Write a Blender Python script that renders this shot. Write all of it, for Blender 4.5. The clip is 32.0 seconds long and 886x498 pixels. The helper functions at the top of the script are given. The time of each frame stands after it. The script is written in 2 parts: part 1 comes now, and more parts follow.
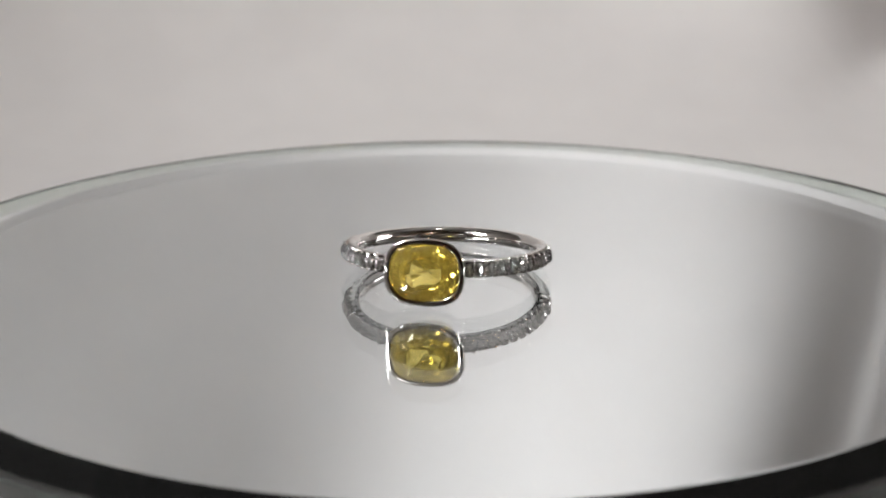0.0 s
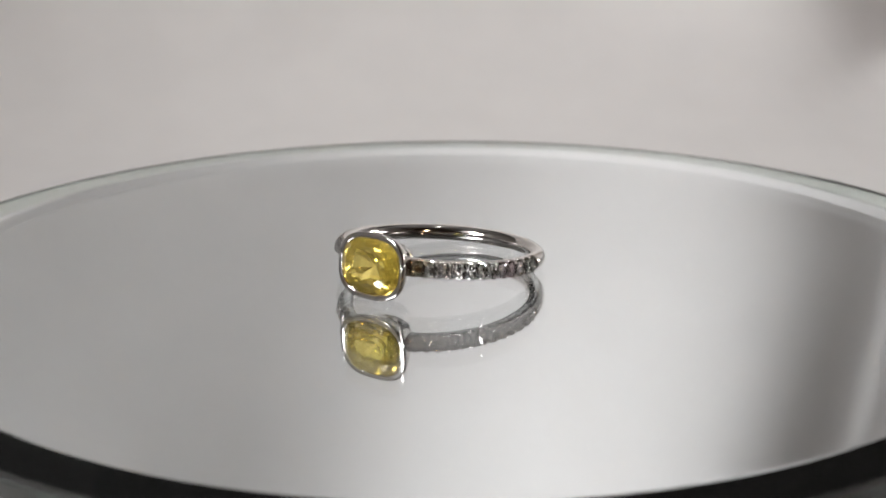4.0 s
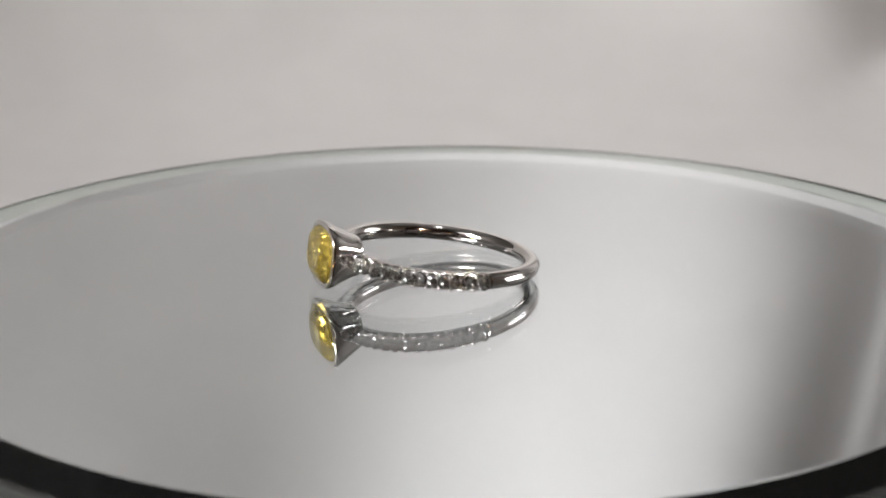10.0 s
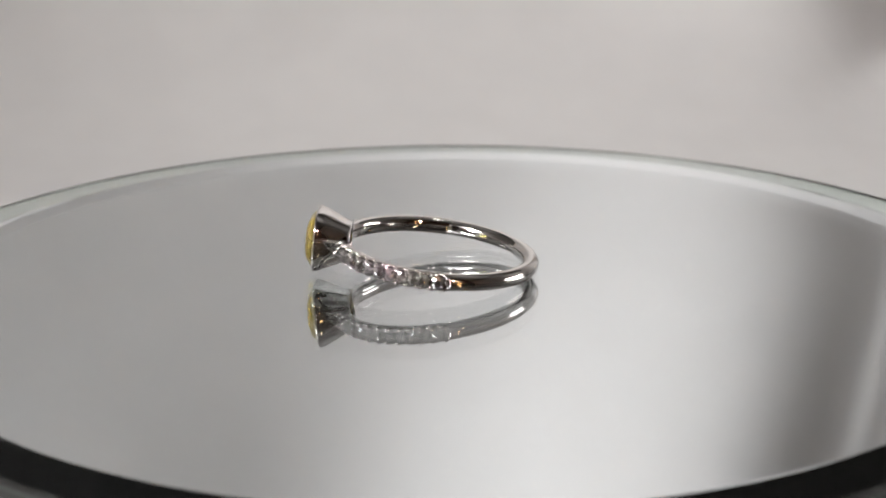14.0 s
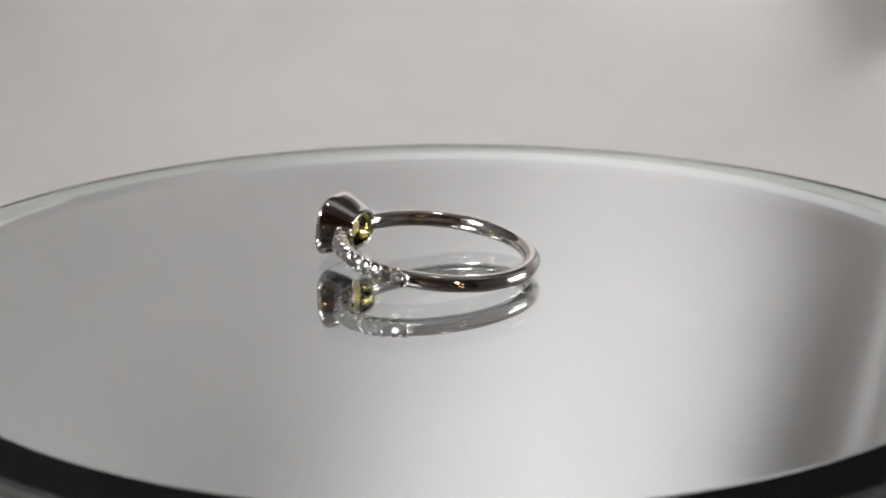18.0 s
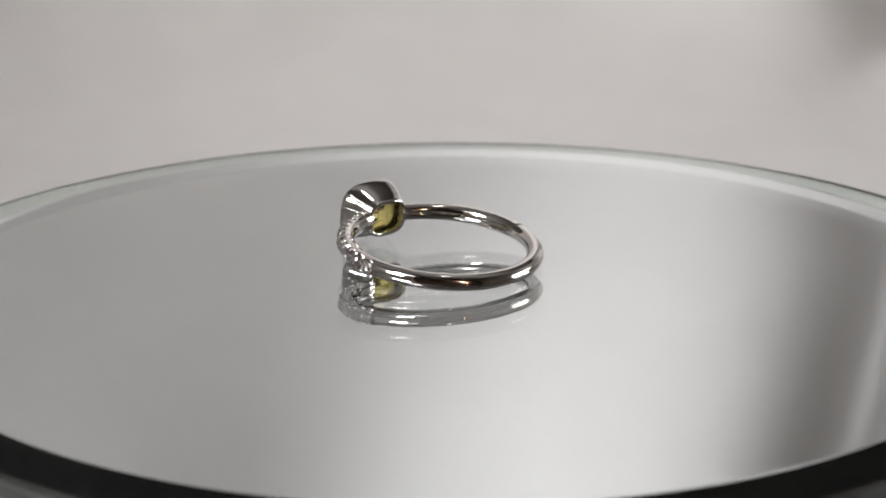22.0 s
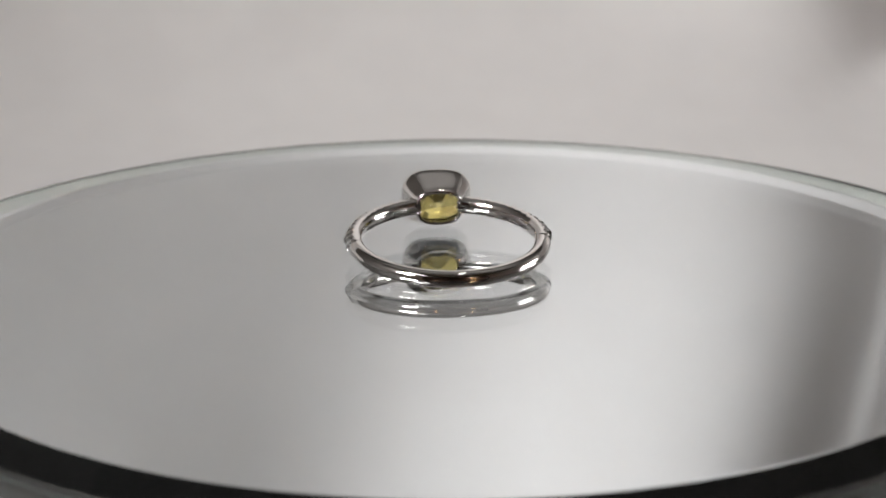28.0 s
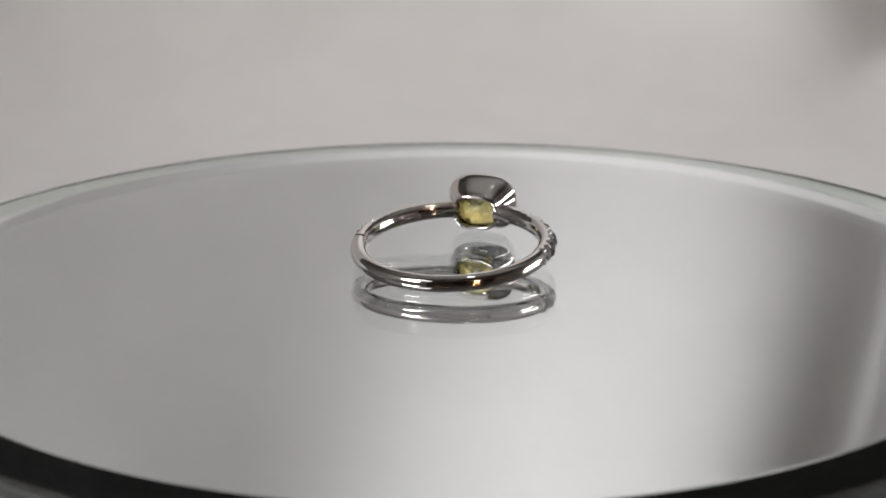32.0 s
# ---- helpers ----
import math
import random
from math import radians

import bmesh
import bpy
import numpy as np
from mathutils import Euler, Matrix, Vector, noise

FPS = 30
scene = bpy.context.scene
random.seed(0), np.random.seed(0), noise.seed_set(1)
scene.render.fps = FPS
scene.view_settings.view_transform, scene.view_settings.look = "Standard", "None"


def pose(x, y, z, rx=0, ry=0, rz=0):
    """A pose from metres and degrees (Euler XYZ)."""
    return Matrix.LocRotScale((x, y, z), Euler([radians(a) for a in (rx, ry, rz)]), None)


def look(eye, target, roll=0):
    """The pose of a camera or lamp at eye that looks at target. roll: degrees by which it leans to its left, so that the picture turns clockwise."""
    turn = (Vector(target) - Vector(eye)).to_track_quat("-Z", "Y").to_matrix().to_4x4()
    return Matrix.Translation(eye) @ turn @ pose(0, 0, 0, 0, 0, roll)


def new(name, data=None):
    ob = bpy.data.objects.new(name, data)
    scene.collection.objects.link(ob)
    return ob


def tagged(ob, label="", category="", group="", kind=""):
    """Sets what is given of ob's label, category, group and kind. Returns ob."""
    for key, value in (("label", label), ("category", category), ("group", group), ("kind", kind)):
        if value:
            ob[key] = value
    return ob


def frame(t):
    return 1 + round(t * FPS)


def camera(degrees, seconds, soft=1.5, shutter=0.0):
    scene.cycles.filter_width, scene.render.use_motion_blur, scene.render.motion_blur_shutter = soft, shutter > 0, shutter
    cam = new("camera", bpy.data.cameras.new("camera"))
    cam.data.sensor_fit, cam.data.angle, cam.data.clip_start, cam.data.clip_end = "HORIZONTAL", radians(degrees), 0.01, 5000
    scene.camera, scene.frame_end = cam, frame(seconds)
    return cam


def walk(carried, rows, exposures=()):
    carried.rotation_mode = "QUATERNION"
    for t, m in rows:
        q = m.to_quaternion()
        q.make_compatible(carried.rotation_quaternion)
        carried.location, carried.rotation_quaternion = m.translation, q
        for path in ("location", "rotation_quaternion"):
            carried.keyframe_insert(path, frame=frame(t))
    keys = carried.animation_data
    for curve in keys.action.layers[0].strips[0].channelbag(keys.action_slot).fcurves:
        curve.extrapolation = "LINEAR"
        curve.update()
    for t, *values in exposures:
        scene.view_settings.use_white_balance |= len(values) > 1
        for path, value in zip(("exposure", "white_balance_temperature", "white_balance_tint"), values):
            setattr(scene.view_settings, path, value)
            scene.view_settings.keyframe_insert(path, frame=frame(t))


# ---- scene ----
MM = 0.001

# ---- camera: stands still a hand's width before the turntable ----
cam = camera(32.5, 32.0, 1.8)
cam.data.dof.use_dof, cam.data.dof.focus_distance, cam.data.dof.aperture_fstop = True, 0.147, 46
EYE = Vector((0, -143.93, 45.21)) * MM
VIEW = look(EYE, (-0.723 * MM, 0.459 * MM, 1.494 * MM), -0.21)
walk(cam, [(0, VIEW), (32, VIEW)], [(0, 0.42), (1, 0.41), (1.5, 0.3), (2, 0.23), (2.5, 0.27), (3, 0.37), (6, 0.39), (13, 0.36),
                                   (19, 0.34), (25, 0.34), (28, 0.35), (30, 0.32), (32, 0.25)])

# ---- how the turntable turns: degrees, and its slight sideways drift and its rise and fall in mm (every half second) ----
TURN_START, TURN_RATE = 10.8, 5.79
SWAY_AT, SWAY = (0, 3, 6, 9, 13, 19, 23, 25, 28, 29, 30, 31, 32), (-.5, -.7, -1.0, -.4, -.9, 1.1, .9, 1.5, .5, -.2, 0, .25, .3)
DRIFT_AT, DRIFT = (0, 3, 24, 28, 29, 30, 31, 32), (.06, 0, 0, -.06, -.08, -.14, -.24, -.3)
RISE = (0.08, 0.02, -0.1, -0.1, -0.06, -0.05, 0.2, 0.12, 0.08, 0.03, -0.05, -0.12, -0.25, -0.33, -0.38, -0.38, -0.36, -0.38, -0.45, -0.5, -0.62, -0.64,
        -0.52, -0.54, -0.5, -0.62, -0.63, -0.52, -0.5, -0.5, -0.52, -0.55, -0.6, -0.6, -0.57, -0.5, -0.45, -0.32, -0.25, -0.25, -0.36, -0.57, -0.64, -0.32,
        -0.15, -0.32, -0.14, 0, 0.1, 0.2, 0.13, 0.08, 0, -0.03, 0, 0.15, 0.3, 0.27, 0.25, 0.27, 0.08, 0.04, 0, -0.08, -0.18)


def table_pose(t):
    return pose(np.interp(t, DRIFT_AT, DRIFT) * MM, 0, RISE[round(2 * t)] * MM, 0, 0, -(TURN_START + TURN_RATE * t + np.interp(t, SWAY_AT, SWAY)))


# ---- light: dark room, a row of round lamps at the front, one strip at the side; added fills: two narrow spots on the ring from the front, spots on the paper, light washed over two walls and the ceiling ----
world = bpy.data.worlds.new("dim_room")
scene.world = world
world.use_nodes = True
world.node_tree.nodes["Background"].inputs[0].default_value = (0.055, 0.05, 0.047, 1)
world.node_tree.nodes["Background"].inputs[1].default_value = 0.3


def area_lamp(name, eye, target, power, size, color, shape="DISK", size_y=None, spread=180):
    data = bpy.data.lights.new(name, "AREA")
    data.energy, data.shape, data.size, data.color = power, shape, size, color
    data.spread = radians(spread)
    if size_y:
        data.size_y = size_y
    ob = new(name, data)
    ob.matrix_world = look(eye, target)
    return ob


for k in (-1, 0, 1):
    area_lamp("key_lamp", (-0.40 + 0.046 * k, -0.335 - 0.037 * k, 0.33 + 0.01 * k), (0, 0.02, 0.0), 0.445, 0.085, (1, 0.99, 0.98))
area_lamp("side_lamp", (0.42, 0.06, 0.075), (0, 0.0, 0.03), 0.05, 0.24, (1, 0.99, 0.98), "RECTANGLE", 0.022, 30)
# unseen fill that lifts the ceiling mirrored in the metal
area_lamp("ceiling_fill", (0.15, 0.42, 1.2), (0.15, 0.44, 1.5), 1.5, 1.7, (1, 0.99, 0.98), "RECTANGLE", 0.6, 140)
# unseen fills that brighten two side walls for the band to mirror
area_lamp("wall_fill", (-0.4, -0.45, 0.75), (-0.8, -0.5, 0.35), 1.0, 0.4, (1, 0.985, 0.97))
area_lamp("wall_fill", (0.95, 0.75, 0.8), (1.5, 0.9, 0.75), 1.8, 0.4, (1, 0.985, 0.97))
# narrow spots added to brighten the stones and metal, not known lamps
for power, wide, eye, tone in ((72.0, 0.035, (-0.36, -0.33, 0.35), (1, 0.98, 0.95)), (6.0, 0.012, (0.24, -0.47, 0.32), (1, 0.74, 0.46))):
    beam = bpy.data.lights.new("ring_fill_spot", "SPOT")
    beam.energy, beam.spot_size, beam.spot_blend, beam.shadow_soft_size, beam.color = power, radians(8), 0.7, wide, tone
    new("ring_fill_spot", beam).matrix_world = look(eye, (0, 0, 0.004))
# unseen spots added for the bright patch and to lift the low paper
for name, power, wide, eye, target in (("paper_patch_fill", 7.7, 28, (-0.20, -0.10, 0.45), (0.09, 0.25, 0.125)),
                                       ("paper_fill", 2.65, 48, (0.06, 0.06, 0.50), (0.075, 0.185, -0.025))):
    spot = bpy.data.lights.new(name, "SPOT")
    spot.energy, spot.spot_size, spot.spot_blend, spot.shadow_soft_size, spot.color = power, radians(wide), 1.0, 0.02, (1, 0.985, 0.975)
    new(name, spot).matrix_world = look(eye, target)


# ---- materials ----
def shader(name):
    m = bpy.data.materials.new(name)
    m.use_nodes = True
    return m, m.node_tree.nodes, m.node_tree.links, m.node_tree.nodes["Principled BSDF"]


def surface(name, color, rough, metal=0.0, grain=0.0, grain_scale=400.0, bump=0.0, bump_scale=900.0, rough_var=0.0):
    m, n, l, b = shader(name)
    b.inputs["Base Color"].default_value = (*color, 1)
    b.inputs["Roughness"].default_value = rough
    b.inputs["Metallic"].default_value = metal
    co = n.new("ShaderNodeTexCoord")
    if grain or rough_var:
        t1, t2 = n.new("ShaderNodeTexNoise"), n.new("ShaderNodeTexNoise")
        t1.inputs["Scale"].default_value, t2.inputs["Scale"].default_value = grain_scale, grain_scale * 0.07
        mix = n.new("ShaderNodeMath")
        mix.operation = "ADD"
        for t in (t1, t2):
            t.inputs["Detail"].default_value = 5
            l.new(co.outputs["Object"], t.inputs["Vector"])
        l.new(t1.outputs["Fac"], mix.inputs[0])
        l.new(t2.outputs["Fac"], mix.inputs[1])
        if grain:
            r = n.new("ShaderNodeMapRange")
            r.inputs["From Min"].default_value, r.inputs["From Max"].default_value = 0.7, 1.3
            r.inputs["To Min"].default_value, r.inputs["To Max"].default_value = 1 - grain, 1 + grain
            v = n.new("ShaderNodeVectorMath")
            v.operation = "SCALE"
            v.inputs[0].default_value = color
            l.new(mix.outputs[0], r.inputs["Value"])
            l.new(r.outputs[0], v.inputs["Scale"])
            l.new(v.outputs[0], b.inputs["Base Color"])
        if rough_var:
            r = n.new("ShaderNodeMapRange")
            r.inputs["From Min"].default_value, r.inputs["From Max"].default_value = 0.7, 1.3
            r.inputs["To Min"].default_value, r.inputs["To Max"].default_value = max(rough - rough_var, 0), rough + rough_var
            l.new(mix.outputs[0], r.inputs["Value"])
            l.new(r.outputs[0], b.inputs["Roughness"])
    if bump:
        t = n.new("ShaderNodeTexNoise")
        t.inputs["Scale"].default_value, t.inputs["Detail"].default_value = bump_scale, 4
        k = n.new("ShaderNodeBump")
        k.inputs["Strength"].default_value, k.inputs["Distance"].default_value = bump, 0.0001
        l.new(co.outputs["Object"], t.inputs["Vector"])
        l.new(t.outputs["Fac"], k.inputs["Height"])
        l.new(k.outputs[0], b.inputs["Normal"])
    return m


def gem(name, color, ior, rough=0.0, clarity=1.0):
    m, n, l, b = shader(name)
    b.inputs["Base Color"].default_value = (*color, 1)
    # clarity below 1 mixes in diffuse colour that brightens the body
    b.inputs["Transmission Weight"].default_value = clarity
    b.inputs["IOR"].default_value = ior
    b.inputs["Roughness"].default_value = rough
    return m


PAPER = surface("white_paper", (0.80, 0.778, 0.768), 0.75, grain=0.035, grain_scale=60, bump=0.12, bump_scale=500)
GOLD = surface("polished_white_gold", (0.75, 0.72, 0.698), 0.05, 1.0, rough_var=0.02, grain_scale=900, bump=0.03, bump_scale=1500)
GOLD_WORN = surface("satin_white_gold", (0.78, 0.76, 0.74), 0.09, 1.0, rough_var=0.04, grain_scale=1500, bump=0.08, bump_scale=2500)
# one stone, two tones: the paler back stands in for light shining through
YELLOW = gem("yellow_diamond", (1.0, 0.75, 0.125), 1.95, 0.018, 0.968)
YELLOW_BACKLIT = gem("yellow_diamond_backlit", (1.0, 1.0, 0.74), 1.95, 0.02, 0.968)
CLEAR = gem("white_diamond", (0.99, 0.98, 0.975), 2.4, 0.012, 0.99)
# the trace of diffuse colour is there to lift the black bevel
GLASS = gem("float_glass", (0.955, 0.975, 0.985), 1.6, 0.0, 0.995)
# plain refraction mixed in: less than the usual surface gloss, to deepen the mirrored ring
_n, _l = GLASS.node_tree.nodes, GLASS.node_tree.links
_r, _x = _n.new("ShaderNodeBsdfRefraction"), _n.new("ShaderNodeMixShader")
_r.inputs["Color"].default_value, _r.inputs["IOR"].default_value, _r.inputs["Roughness"].default_value = (0.975, 0.985, 0.99, 1), 1.6, 0
_x.inputs[0].default_value = 0.28
_l.new(_n["Principled BSDF"].outputs[0], _x.inputs[1])
_l.new(_r.outputs[0], _x.inputs[2])
_l.new(_x.outputs[0], _n["Material Output"].inputs["Surface"])
SILVER = surface("mirror_silver", (0.878, 0.903, 0.912), 0.0, 1.0)
BACKING = surface("grey_backing_paint", (0.10, 0.11, 0.11), 0.6, grain=0.2)
EDGE = gem("ground_glass_edge", (0.64, 0.77, 0.72), 1.6, 0.1, 1.0)
BLACK = surface("black_plastic", (0.02, 0.02, 0.021), 0.35, grain=0.2, bump=0.1)
TABLE = surface("dark_table", (0.035, 0.04, 0.038), 0.5, grain=0.3, grain_scale=120)
PALE = surface("pale_wall_paint", (0.62, 0.60, 0.58), 0.9, grain=0.06, grain_scale=20)
ROOM = surface("grey_wall_paint", (0.30, 0.29, 0.28), 0.9, grain=0.08, grain_scale=20)
CEILING = surface("grey_ceiling_paint", (0.45, 0.44, 0.43), 0.9, grain=0.04, grain_scale=20)
# near-black brown stands in for the unlit room side mirrored in the band
DARK = surface("dark_wall_tone", (0.055, 0.036, 0.029), 0.9, grain=0.15, grain_scale=20)
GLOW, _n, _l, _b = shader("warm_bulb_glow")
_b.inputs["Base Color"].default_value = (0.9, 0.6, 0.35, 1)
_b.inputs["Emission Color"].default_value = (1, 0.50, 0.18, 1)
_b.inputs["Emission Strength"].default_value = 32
DUST = surface("pale_dust", (0.75, 0.74, 0.72), 0.8)


# ---- mesh helpers: all shapes in millimetres ----
def part(name, bm, material, parent=None, label="", smooth=True, sharp=0):
    bmesh.ops.recalc_face_normals(bm, faces=bm.faces)
    bmesh.ops.scale(bm, vec=(MM, MM, MM), verts=bm.verts)
    for f in bm.faces:
        f.smooth = smooth
    me = bpy.data.meshes.new(name)
    bm.to_mesh(me)
    bm.free()
    if sharp:
        me.set_sharp_from_angle(angle=radians(sharp))
    me.materials.append(material)
    ob = new(name, me)
    ob.parent = parent
    if label:
        tagged(ob, label)
    return ob


def loft(rings, closed_u=True, closed_v=False, caps=False):
    """Faces between rings of points."""
    bm = bmesh.new()
    vs = [[bm.verts.new(p) for p in r] for r in rings]
    n = len(rings[0])
    for i in range(len(vs) if closed_v else len(vs) - 1):
        a, b = vs[i], vs[(i + 1) % len(vs)]
        for j in range(n if closed_u else n - 1):
            k = (j + 1) % n
            bm.faces.new((a[j], a[k], b[k], b[j]))
    if caps:
        bm.faces.new(vs[0][::-1])
        bm.faces.new(vs[-1])
    return bm


def spin(profile, n=128, closed=False):
    """A body of revolution round z from (radius, z)."""
    rings = [[(r * math.cos(2 * math.pi * j / n), r * math.sin(2 * math.pi * j / n), z) for j in range(n)] for r, z in profile]
    return loft(rings, caps=not closed, closed_v=closed)


def oval(w, h, n, power=2.9, turn=0.0):
    """Points of a cushion outline."""
    out = []
    for j in range(n):
        a = 2 * math.pi * (j + turn) / n
        c, s = math.cos(a), math.sin(a)
        out.append((w / 2 * math.copysign(abs(c) ** (2 / power), c), h / 2 * math.copysign(abs(s) ** (2 / power), s)))
    return out


# ---- setting ----
def build_backdrop():
    """A white sheet that lies on the table and sweeps up behind the turntable, with soft folds at one side."""
    bm = bmesh.new()
    prof = [(5 + 10 * i, 0.0) for i in range(17)]
    for i in range(1, 13):
        a = radians(90 * i / 12)
        prof.append((165 + 85 * math.sin(a), 85 - 85 * math.cos(a)))
    prof += [(250, 85 + 8 * i) for i in range(1, 24)]
    xs = [-420 + 4 * i for i in range(211)]
    rows = []
    for k, (y, z) in enumerate(prof):
        up = min(1.0, max(0.0, (y - 105) / 90))
        row = []
        for x in xs:
            # right fold, its place and depth set for the dark band and pale stripe
            mid = 124 - 0.17 * max(0, z - 110) - 0.16 * max(0, 45 - z)
            f = (98 + 1.5 * max(0, 45 - z)) / (1 + math.exp(-(x - mid) / 16.5)) - 3.5 * math.exp(-((x - 161 + 0.16 * (z - 60)) / 4.5) ** 2)
            # left bend added to shade the paper low down and brighten it higher
            f -= (5.5 * min(1, max(0, (155 - z) / 60)) - 2.5 * min(1, max(0, (z - 150) / 50))) * math.log(1 + math.exp(-(x + 100) / 14))
            # right wing, out of view, brought forward to brighten the band's right end
            f -= 5.5 * math.log(1 + math.exp((x - 185) / 13))
            f += 2.6 * math.sin(x / 44.0 + 0.9) + 1.0 * math.sin(x / 19.0 + z / 50)
            row.append(bm.verts.new((x, y + f * up, z - 32)))
        rows.append(row)
    for a, b in zip(rows, rows[1:]):
        for j in range(len(xs) - 1):
            bm.faces.new((a[j], a[j + 1], b[j + 1], b[j]))
    ob = part("backdrop", bm, PAPER)
    m = ob.modifiers.new("thickness", "SOLIDIFY")
    m.thickness = 0.0004
    return tagged(ob, "white paper sheet sweeping up softly behind the turntable", "backdrop", kind="structure")


def box(x0, x1, y0, y1, z0, z1):
    bm = bmesh.new()
    bmesh.ops.create_cube(bm, size=1)
    for v in bm.verts:
        v.co = (x0 if v.co.x < 0 else x1, y0 if v.co.y < 0 else y1, z0 if v.co.z < 0 else z1)
    return bm


def build_room():
    tagged(part("table_top", box(-700, 700, -700, 700, -62, -33.5), TABLE, smooth=False), "dark matt table top under the turntable", "table", kind="structure")
    w = 1500
    # unseen walls close the room, toned for what the band mirrors
    for name, b in (("wall_north", (-w, w, w, w + 60, -800, 1500)), ("wall_south", (-w, w, -w - 60, -w, -800, 1500)),
                    ("wall_east", (w, w + 60, -w, w, -800, 1500)), ("wall_west", (-860, -800, -w, w, -800, 1500)),
                    ("ceiling", (-w, w, -w, w, 1500, 1560)), ("floor", (-w, w, -w, w, -860, -800))):
        tagged(part(name, box(*b), DARK if name == "wall_south" else PALE if name in ("wall_west", "wall_east") else CEILING if name == "ceiling" else ROOM, smooth=False), "dark brown unseen wall, shade put into its colour" if name == "wall_south" else "pale grey painted room surface in dim light", "wall" if "wall" in name else name, kind="structure")


# ---- turntable and mirror ----
R_IN, R_MID, R_OUT, BEVEL, THICK = 52.05, 55.3, 59.9, 0.92, 3.0


def build_mirror():
    thing = tagged(new("round_mirror"), "round glass mirror with sloping rim and greenish edge", "mirror")
    edge = [(R_OUT - 0.3, -THICK), (R_OUT, -THICK + 0.3), (R_OUT, -BEVEL - 0.1), (R_OUT - 0.08, -BEVEL)]
    plate = part("glass_plate", spin([(20, -THICK)] + edge + [(R_MID, -BEVEL + 0.07), (R_IN + 0.22, -0.046), (R_IN + 0.07, -0.022), (R_IN - 0.08, -0.0072), (R_IN - 0.23, 0), (20, 0)], 512), GLASS, thing, "clear float glass with a wide bevel and a ground green edge", sharp=2)
    plate.data.materials.append(EDGE)
    for f in plate.data.polygons:
        f.material_index = 1 if math.hypot(*f.center.xy) > (R_MID + 0.05) * MM and f.center.z > -(THICK - 0.01) * MM else 0
    part("silvering", spin([(R_MID - 0.1, -THICK + 0.1), (R_MID - 0.1, -THICK + 0.16)], 256), SILVER, thing, "silver mirror coating under the glass", smooth=False)
    part("backing", spin([(R_MID - 0.1, -THICK - 0.35), (R_MID, -THICK - 0.02)], 128), BACKING, thing, "grey protective backing paint", smooth=False)
    return thing


def build_turntable():
    thing = tagged(new("turntable"), "small black motorised display turntable under the mirror", "turntable")
    part("platter", spin([(44, -9.5), (45, -9), (45, -4), (44.5, -THICK - 0.4)], 96), BLACK, thing, "round black platter")
    stand = tagged(new("display_stand"), "round black plastic drum that drives the turntable", "stand")
    part("drum", spin([(47, -33.4), (48, -32.5), (48, -13), (46.5, -11)], 96), BLACK, stand)
    return thing


# ---- the ring: axis along z, stone towards -y ----
R_BAND, R_WIRE = 9.35, 0.80
PAVE_FROM, PAVE_TO, PAVE_COUNT = 11.5, 97.0, 13


def blend(a, b, t):
    t = min(1, max(0, t))
    return a + (b - a) * t * t * (3 - 2 * t)


CHANNEL = ((0.18, 0.0), (0.19, 0.26), (0.30, 0.46), (0.55, 0.60), (0.66, 0.68), (0.60, 0.80), (0.40, 0.86), (0.10, 0.87), (-0.25, 0.83), (-0.55, 0.68), (-0.70, 0.40))


def section(a, pave):
    """Cross-section of the band (outwards, up): a round wire that becomes a channel under the small stones."""
    n = len(CHANNEL)
    half = []
    for k, (c, q) in enumerate(CHANNEL):
        b = math.pi * k / n
        half.append((blend(0.84 * math.cos(b), c, pave), blend(0.83 * math.sin(b), q, pave)))
    back = (blend(-0.84, -0.74, pave), 0.0)
    return half + [back] + [(c, -q) for c, q in half[:0:-1]]


def build_band(thing):
    rings, m = [], 900
    for i in range(m + 1):
        a = 13 + (360 - 26) * i / m
        s = min(a, 360 - a)
        pave = blend(1, 0, (s - PAVE_TO + 0.6) / 4.5)
        step = (PAVE_TO - PAVE_FROM) / PAVE_COUNT
        swell = 1 + 0.02 * pave * math.cos(2 * math.pi * (s - PAVE_FROM) / step)
        cut = 0.5 - 0.5 * math.cos(2 * math.pi * (s - PAVE_FROM) / step) if PAVE_FROM < s < PAVE_TO else 0
        th = radians(-90 + a)
        row = []
        for c, q in section(a, pave):
            if c > 0.18 and q * q > 0.15:
                c -= 0.4 * pave * cut * (c - 0.1) / 0.56
            r = R_BAND + c
            y = r * math.sin(th)
            row.append((r * math.cos(th), y * (1.022 if y > 0 else 1.0), q * (swell if c > 0 else 1)))
        rings.append(row)
    return part("shank", loft(rings, caps=True), GOLD, thing, "polished white gold band with scalloped shoulders", sharp=70)


def build_bezel(thing):
    prof = [(-8.35, 4.62, 3.62), (-8.45, 4.85, 3.85), (-8.75, 4.98, 3.98), (-9.3, 5.45, 4.4), (-10.2, 6.33, 5.2), (-11.0, 7.08, 5.9),
            (-11.5, 7.4, 6.23), (-11.68, 7.43, 6.27), (-11.80, 7.33, 6.17), (-11.86, 7.14, 5.98), (-11.86, 6.62, 5.44), (-11.85, 6.42, 5.26), (-11.79, 6.3, 5.14), (-11.68, 6.36, 5.2), (-11.45, 6.45, 5.27),
            (-10.9, 6.3, 5.1), (-10.0, 5.5, 4.3), (-9.2, 4.6, 3.5), (-8.7, 4.2, 3.2), (-8.45, 4.15, 3.15), (-8.36, 4.3, 3.3)]
    rings = [[(x, y, z) for x, z in oval(w, h, 72, 2.75)] for y, w, h in prof]
    return part("bezel", loft(rings, closed_v=True), GOLD, thing, "tapered polished bezel cup open at the back")


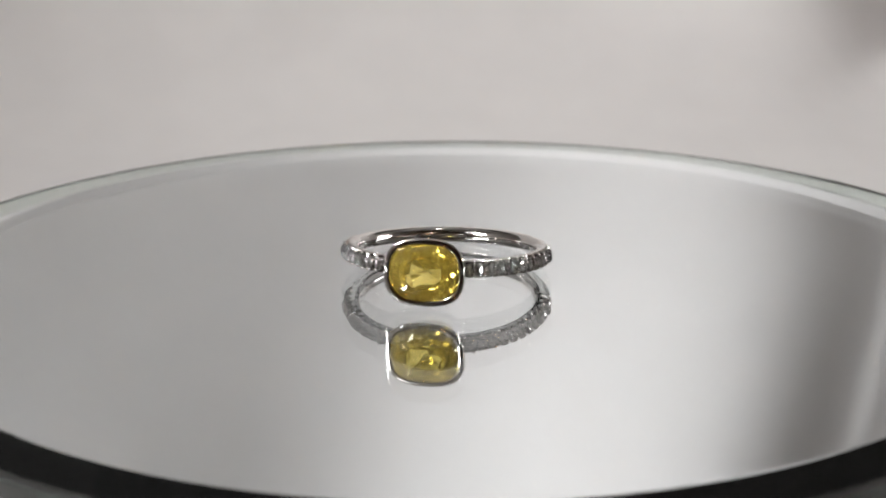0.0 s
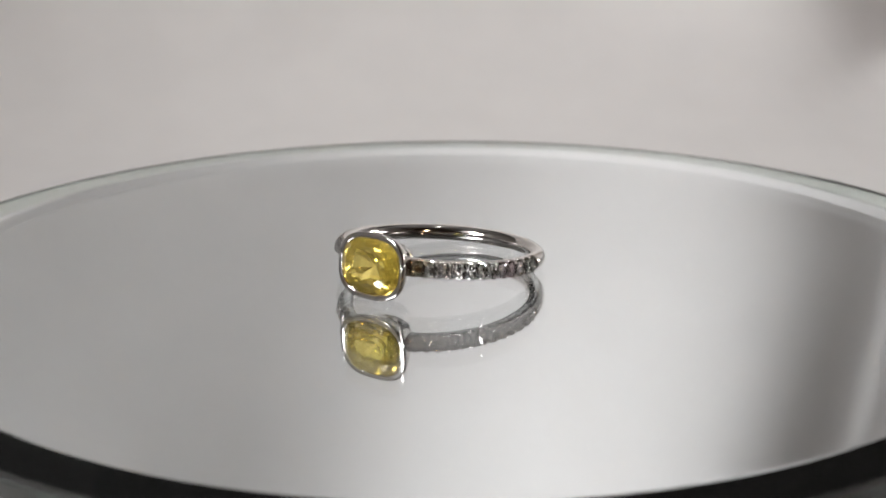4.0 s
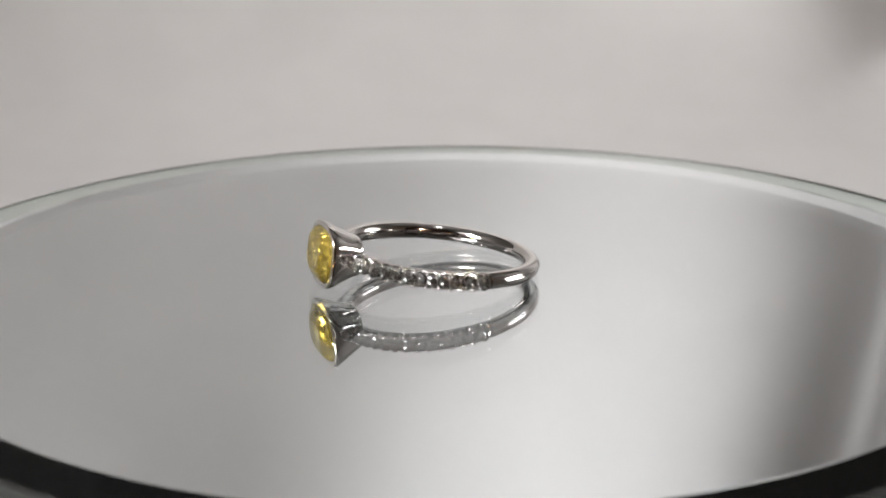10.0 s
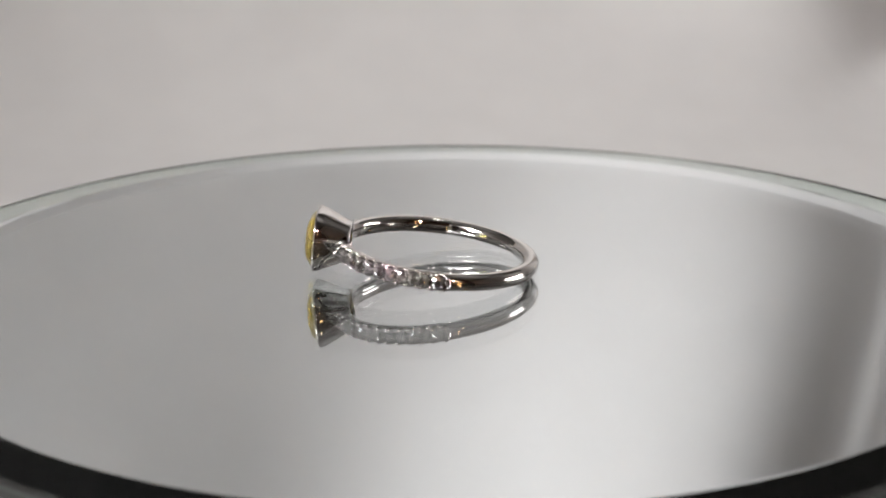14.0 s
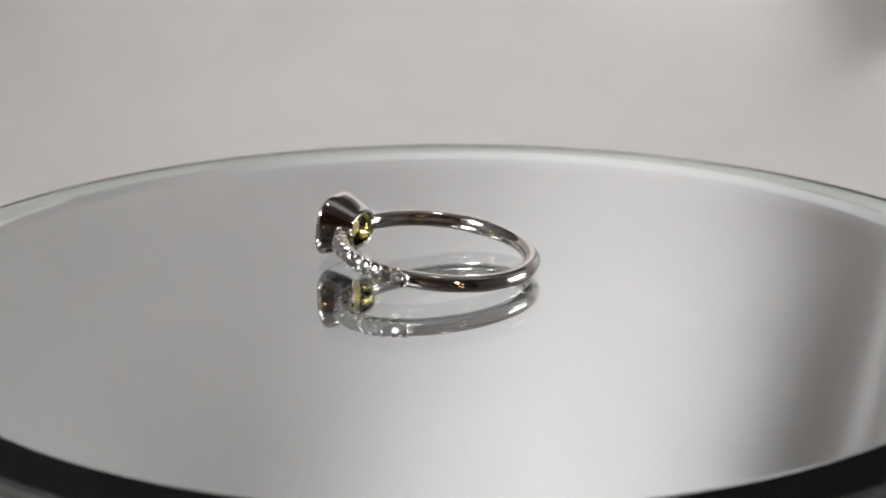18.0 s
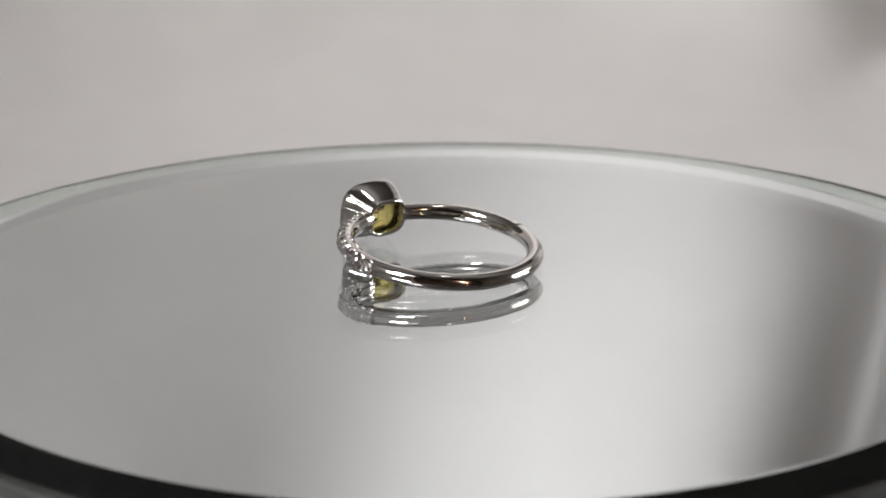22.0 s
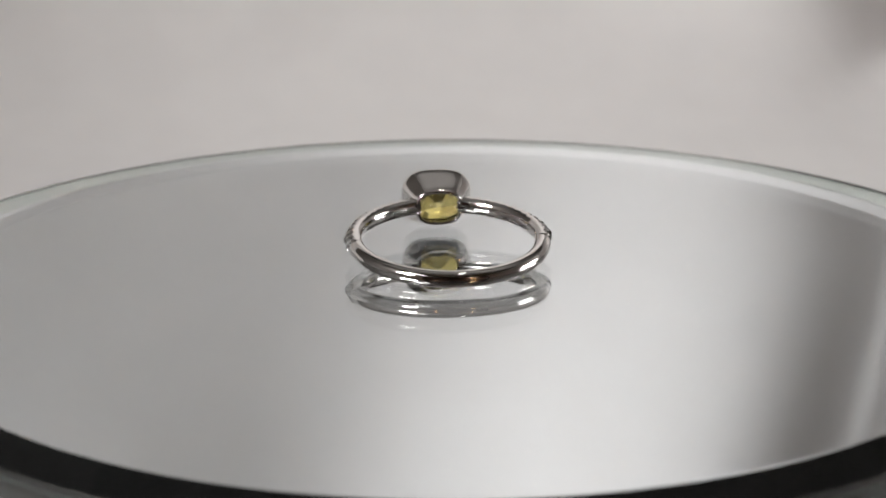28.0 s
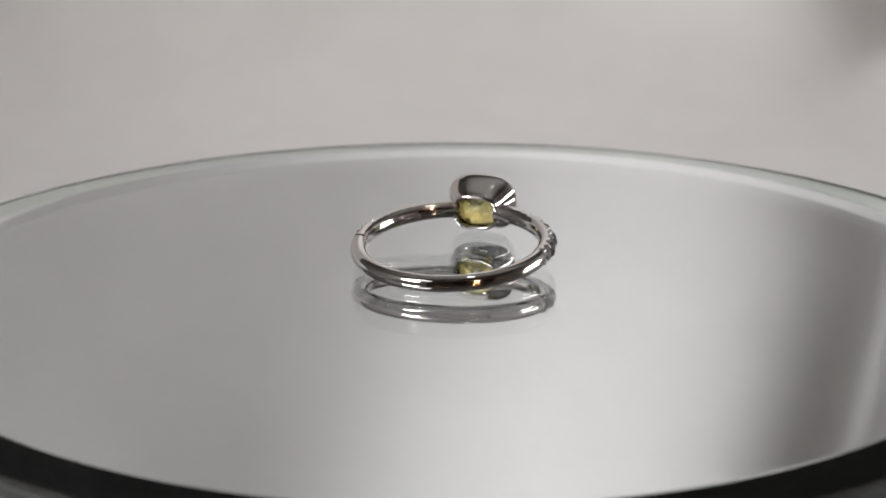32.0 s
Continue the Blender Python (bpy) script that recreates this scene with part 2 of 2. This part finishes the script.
def cut_stone(w, h, crown, pav, sides, table, power, culet=0.16, hand_cut=0.0):
    """A faceted stone, table towards +z, girdle at z = 0."""
    bm = bmesh.new()
    rng = random.Random(11)

    def ring(k, z, n, turn, p=power):
        for x, y in oval(w * k, h * k, n, p, turn):
            u = 1 + hand_cut * rng.uniform(-1, 1) * (k < 0.98)
            bm.verts.new((x * u, y * u, z))
    ring(table, crown, sides // 2, 0.25)
    ring(table + (1 - table) * 0.45, crown * 0.8, sides, 0.0)
    ring(table + (1 - table) * 0.8, crown * 0.42, sides, 0.5)
    ring(1.0, 0.03 * crown + 0.02, sides * 2, 0.5)
    ring(1.0, -0.03 * crown - 0.02, sides * 2, 0.5)
    ring(0.90, -pav * 0.20, sides, 0.0)
    ring(0.82, -pav * 0.348, sides, 0.5)
    ring(0.72, -pav * 0.485, sides, 0.0)
    ring(0.60, -pav * 0.64, sides, 0.5)
    ring(0.46, -pav * 0.77, sides // 2, 0.25)
    ring(culet, -pav, 4, 0.5)
    bmesh.ops.convex_hull(bm, input=bm.verts)
    bmesh.ops.dissolve_limit(bm, angle_limit=radians(0.8), verts=bm.verts, edges=bm.edges)
    return bm


def brilliant(w, crown, pav):
    """A small round brilliant, table towards +z, girdle at z = 0."""
    bm = bmesh.new()
    for k, z, n, turn in ((0.54, crown, 8, 0.0), (0.79, crown * 0.52, 8, 0.5), (1.0, 0.015, 16, 0.0), (1.0, -0.015, 16, 0.0),
                          (0.62, -pav * 0.40, 16, 0.5), (0.24, -pav * 0.775, 8, 0.5), (0.03, -pav, 4, 0.0)):
        for x, y in oval(w * k, w * k, n, 2.0, turn):
            bm.verts.new((x, y, z))
    bmesh.ops.convex_hull(bm, input=bm.verts)
    bmesh.ops.dissolve_limit(bm, angle_limit=radians(0.8), verts=bm.verts, edges=bm.edges)
    return bm


def build_ring():
    thing = tagged(new("finger_ring"), "white gold ring with yellow cushion-cut diamond, lying on the mirror", "ring")
    shank = build_band(thing)
    build_bezel(thing)
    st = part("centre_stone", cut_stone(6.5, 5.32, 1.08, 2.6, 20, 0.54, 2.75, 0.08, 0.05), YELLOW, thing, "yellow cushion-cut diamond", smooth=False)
    # pavilion takes the paler copy, with the light from behind put into its colour
    st.data.materials.append(YELLOW_BACKLIT)
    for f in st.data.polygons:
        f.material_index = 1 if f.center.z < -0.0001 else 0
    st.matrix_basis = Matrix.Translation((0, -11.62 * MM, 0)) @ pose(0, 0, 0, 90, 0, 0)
    step = (PAVE_TO - PAVE_FROM) / PAVE_COUNT
    small = bead = None
    rng = random.Random(3)
    for side in (-1, 1):
        for i in range(PAVE_COUNT):
            a = PAVE_FROM + step * (i + 0.5)
            m = pose(0, 0, 0, 0, 0, side * a) @ Matrix.Translation((0, -(R_BAND + 0.70) * MM, 0)) @ pose(0, 0, 0, 90 + rng.uniform(-9, 9), rng.uniform(-9, 9), rng.uniform(0, 45))
            if small is None:
                small = part("pave_stone", brilliant(1.24, 0.2, 0.52), CLEAR, shank, "small round white diamond", smooth=False)
                ob = small
            else:
                ob = new("pave_stone", small.data)
                ob.parent = shank
                tagged(ob, "small round white diamond")
            ob.matrix_basis = m
        for i in range(PAVE_COUNT):
            for z in (-0.56, 0.56):
                a = PAVE_FROM + step * i
                m = pose(0, 0, 0, 0, 0, side * a) @ Matrix.Translation((0, -(R_BAND + 0.68) * MM, z * MM))
                if bead is None:
                    bm = bmesh.new()
                    bmesh.ops.create_icosphere(bm, subdivisions=2, radius=0.12)
                    bead = part("bead_prong", bm, GOLD_WORN, shank)
                    ob = bead
                else:
                    ob = new("bead_prong", bead.data)
                    ob.parent = shank
                ob.matrix_basis = m
    build_hallmark(shank)
    return thing


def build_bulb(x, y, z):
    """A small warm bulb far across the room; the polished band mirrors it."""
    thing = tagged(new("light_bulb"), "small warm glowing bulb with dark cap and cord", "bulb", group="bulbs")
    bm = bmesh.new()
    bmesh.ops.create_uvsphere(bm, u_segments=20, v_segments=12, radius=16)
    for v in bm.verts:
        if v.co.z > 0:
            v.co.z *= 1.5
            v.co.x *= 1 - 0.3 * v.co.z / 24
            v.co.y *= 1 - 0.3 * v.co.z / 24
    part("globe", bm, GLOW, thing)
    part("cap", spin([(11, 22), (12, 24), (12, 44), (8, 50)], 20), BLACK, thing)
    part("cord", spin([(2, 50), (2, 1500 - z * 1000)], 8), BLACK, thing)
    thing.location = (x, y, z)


def build_hallmark(shank):
    """Tiny stamped bars inside the band."""
    for a, w in ((33.0, 0.5), (37.0, 0.35), (40.5, 0.5)):
        m = pose(0, 0, 0, 0, 0, a) @ Matrix.Translation((0, -(R_BAND - 0.75) * MM, 0))
        ob = part("hallmark", box(-w / 2, w / 2, -0.06, 0.03, -0.28, 0.28), GOLD_WORN, shank, "small stamped mark", smooth=False)
        ob.matrix_basis = m


def build_dust():
    """Specks of dust on the glass."""
    bm = bmesh.new()
    rng = random.Random(7)
    spots = [(-40.2, 6.5), (-31.7, 19.7), (-38.4, -8.2), (-39.4, 7.3), (30.9, 23.4), (-26.6, 26.0)]
    for x, y in spots:
        if 16 < math.hypot(x, y) < 51:
            r = rng.uniform(0.035, 0.075)
            geo = bmesh.ops.create_icosphere(bm, subdivisions=1, radius=r, matrix=Matrix.Translation((x, y, r * 0.5)))
            for v in geo["verts"]:
                v.co.x += rng.uniform(-0.4, 0.4) * r
                v.co.y += rng.uniform(-0.4, 0.4) * r
    return tagged(part("dust_specks", bm, DUST), "pale specks of dust lying on the mirror", "dust", kind="stuff")


build_room()
build_backdrop()
mirror = build_mirror()
turntable = build_turntable()
ring = build_ring()
dust = build_dust()
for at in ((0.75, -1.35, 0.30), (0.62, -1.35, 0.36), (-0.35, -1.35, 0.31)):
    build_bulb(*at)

TILT = 6.6
RING_SEAT = pose(-0.07 * MM, -1.55 * MM, (R_WIRE + R_BAND * math.sin(radians(TILT))) * MM, -TILT, 0, 0)


def motions():
    times = [0.5 * i for i in range(65)]
    plate = pose(0.15 * MM, -0.6 * MM, 0)
    walk(mirror, [(t, plate @ table_pose(t)) for t in times])
    walk(turntable, [(t, table_pose(t)) for t in times])
    walk(dust, [(t, table_pose(t)) for t in times])
    walk(ring, [(t, table_pose(t) @ RING_SEAT) for t in times])


motions()
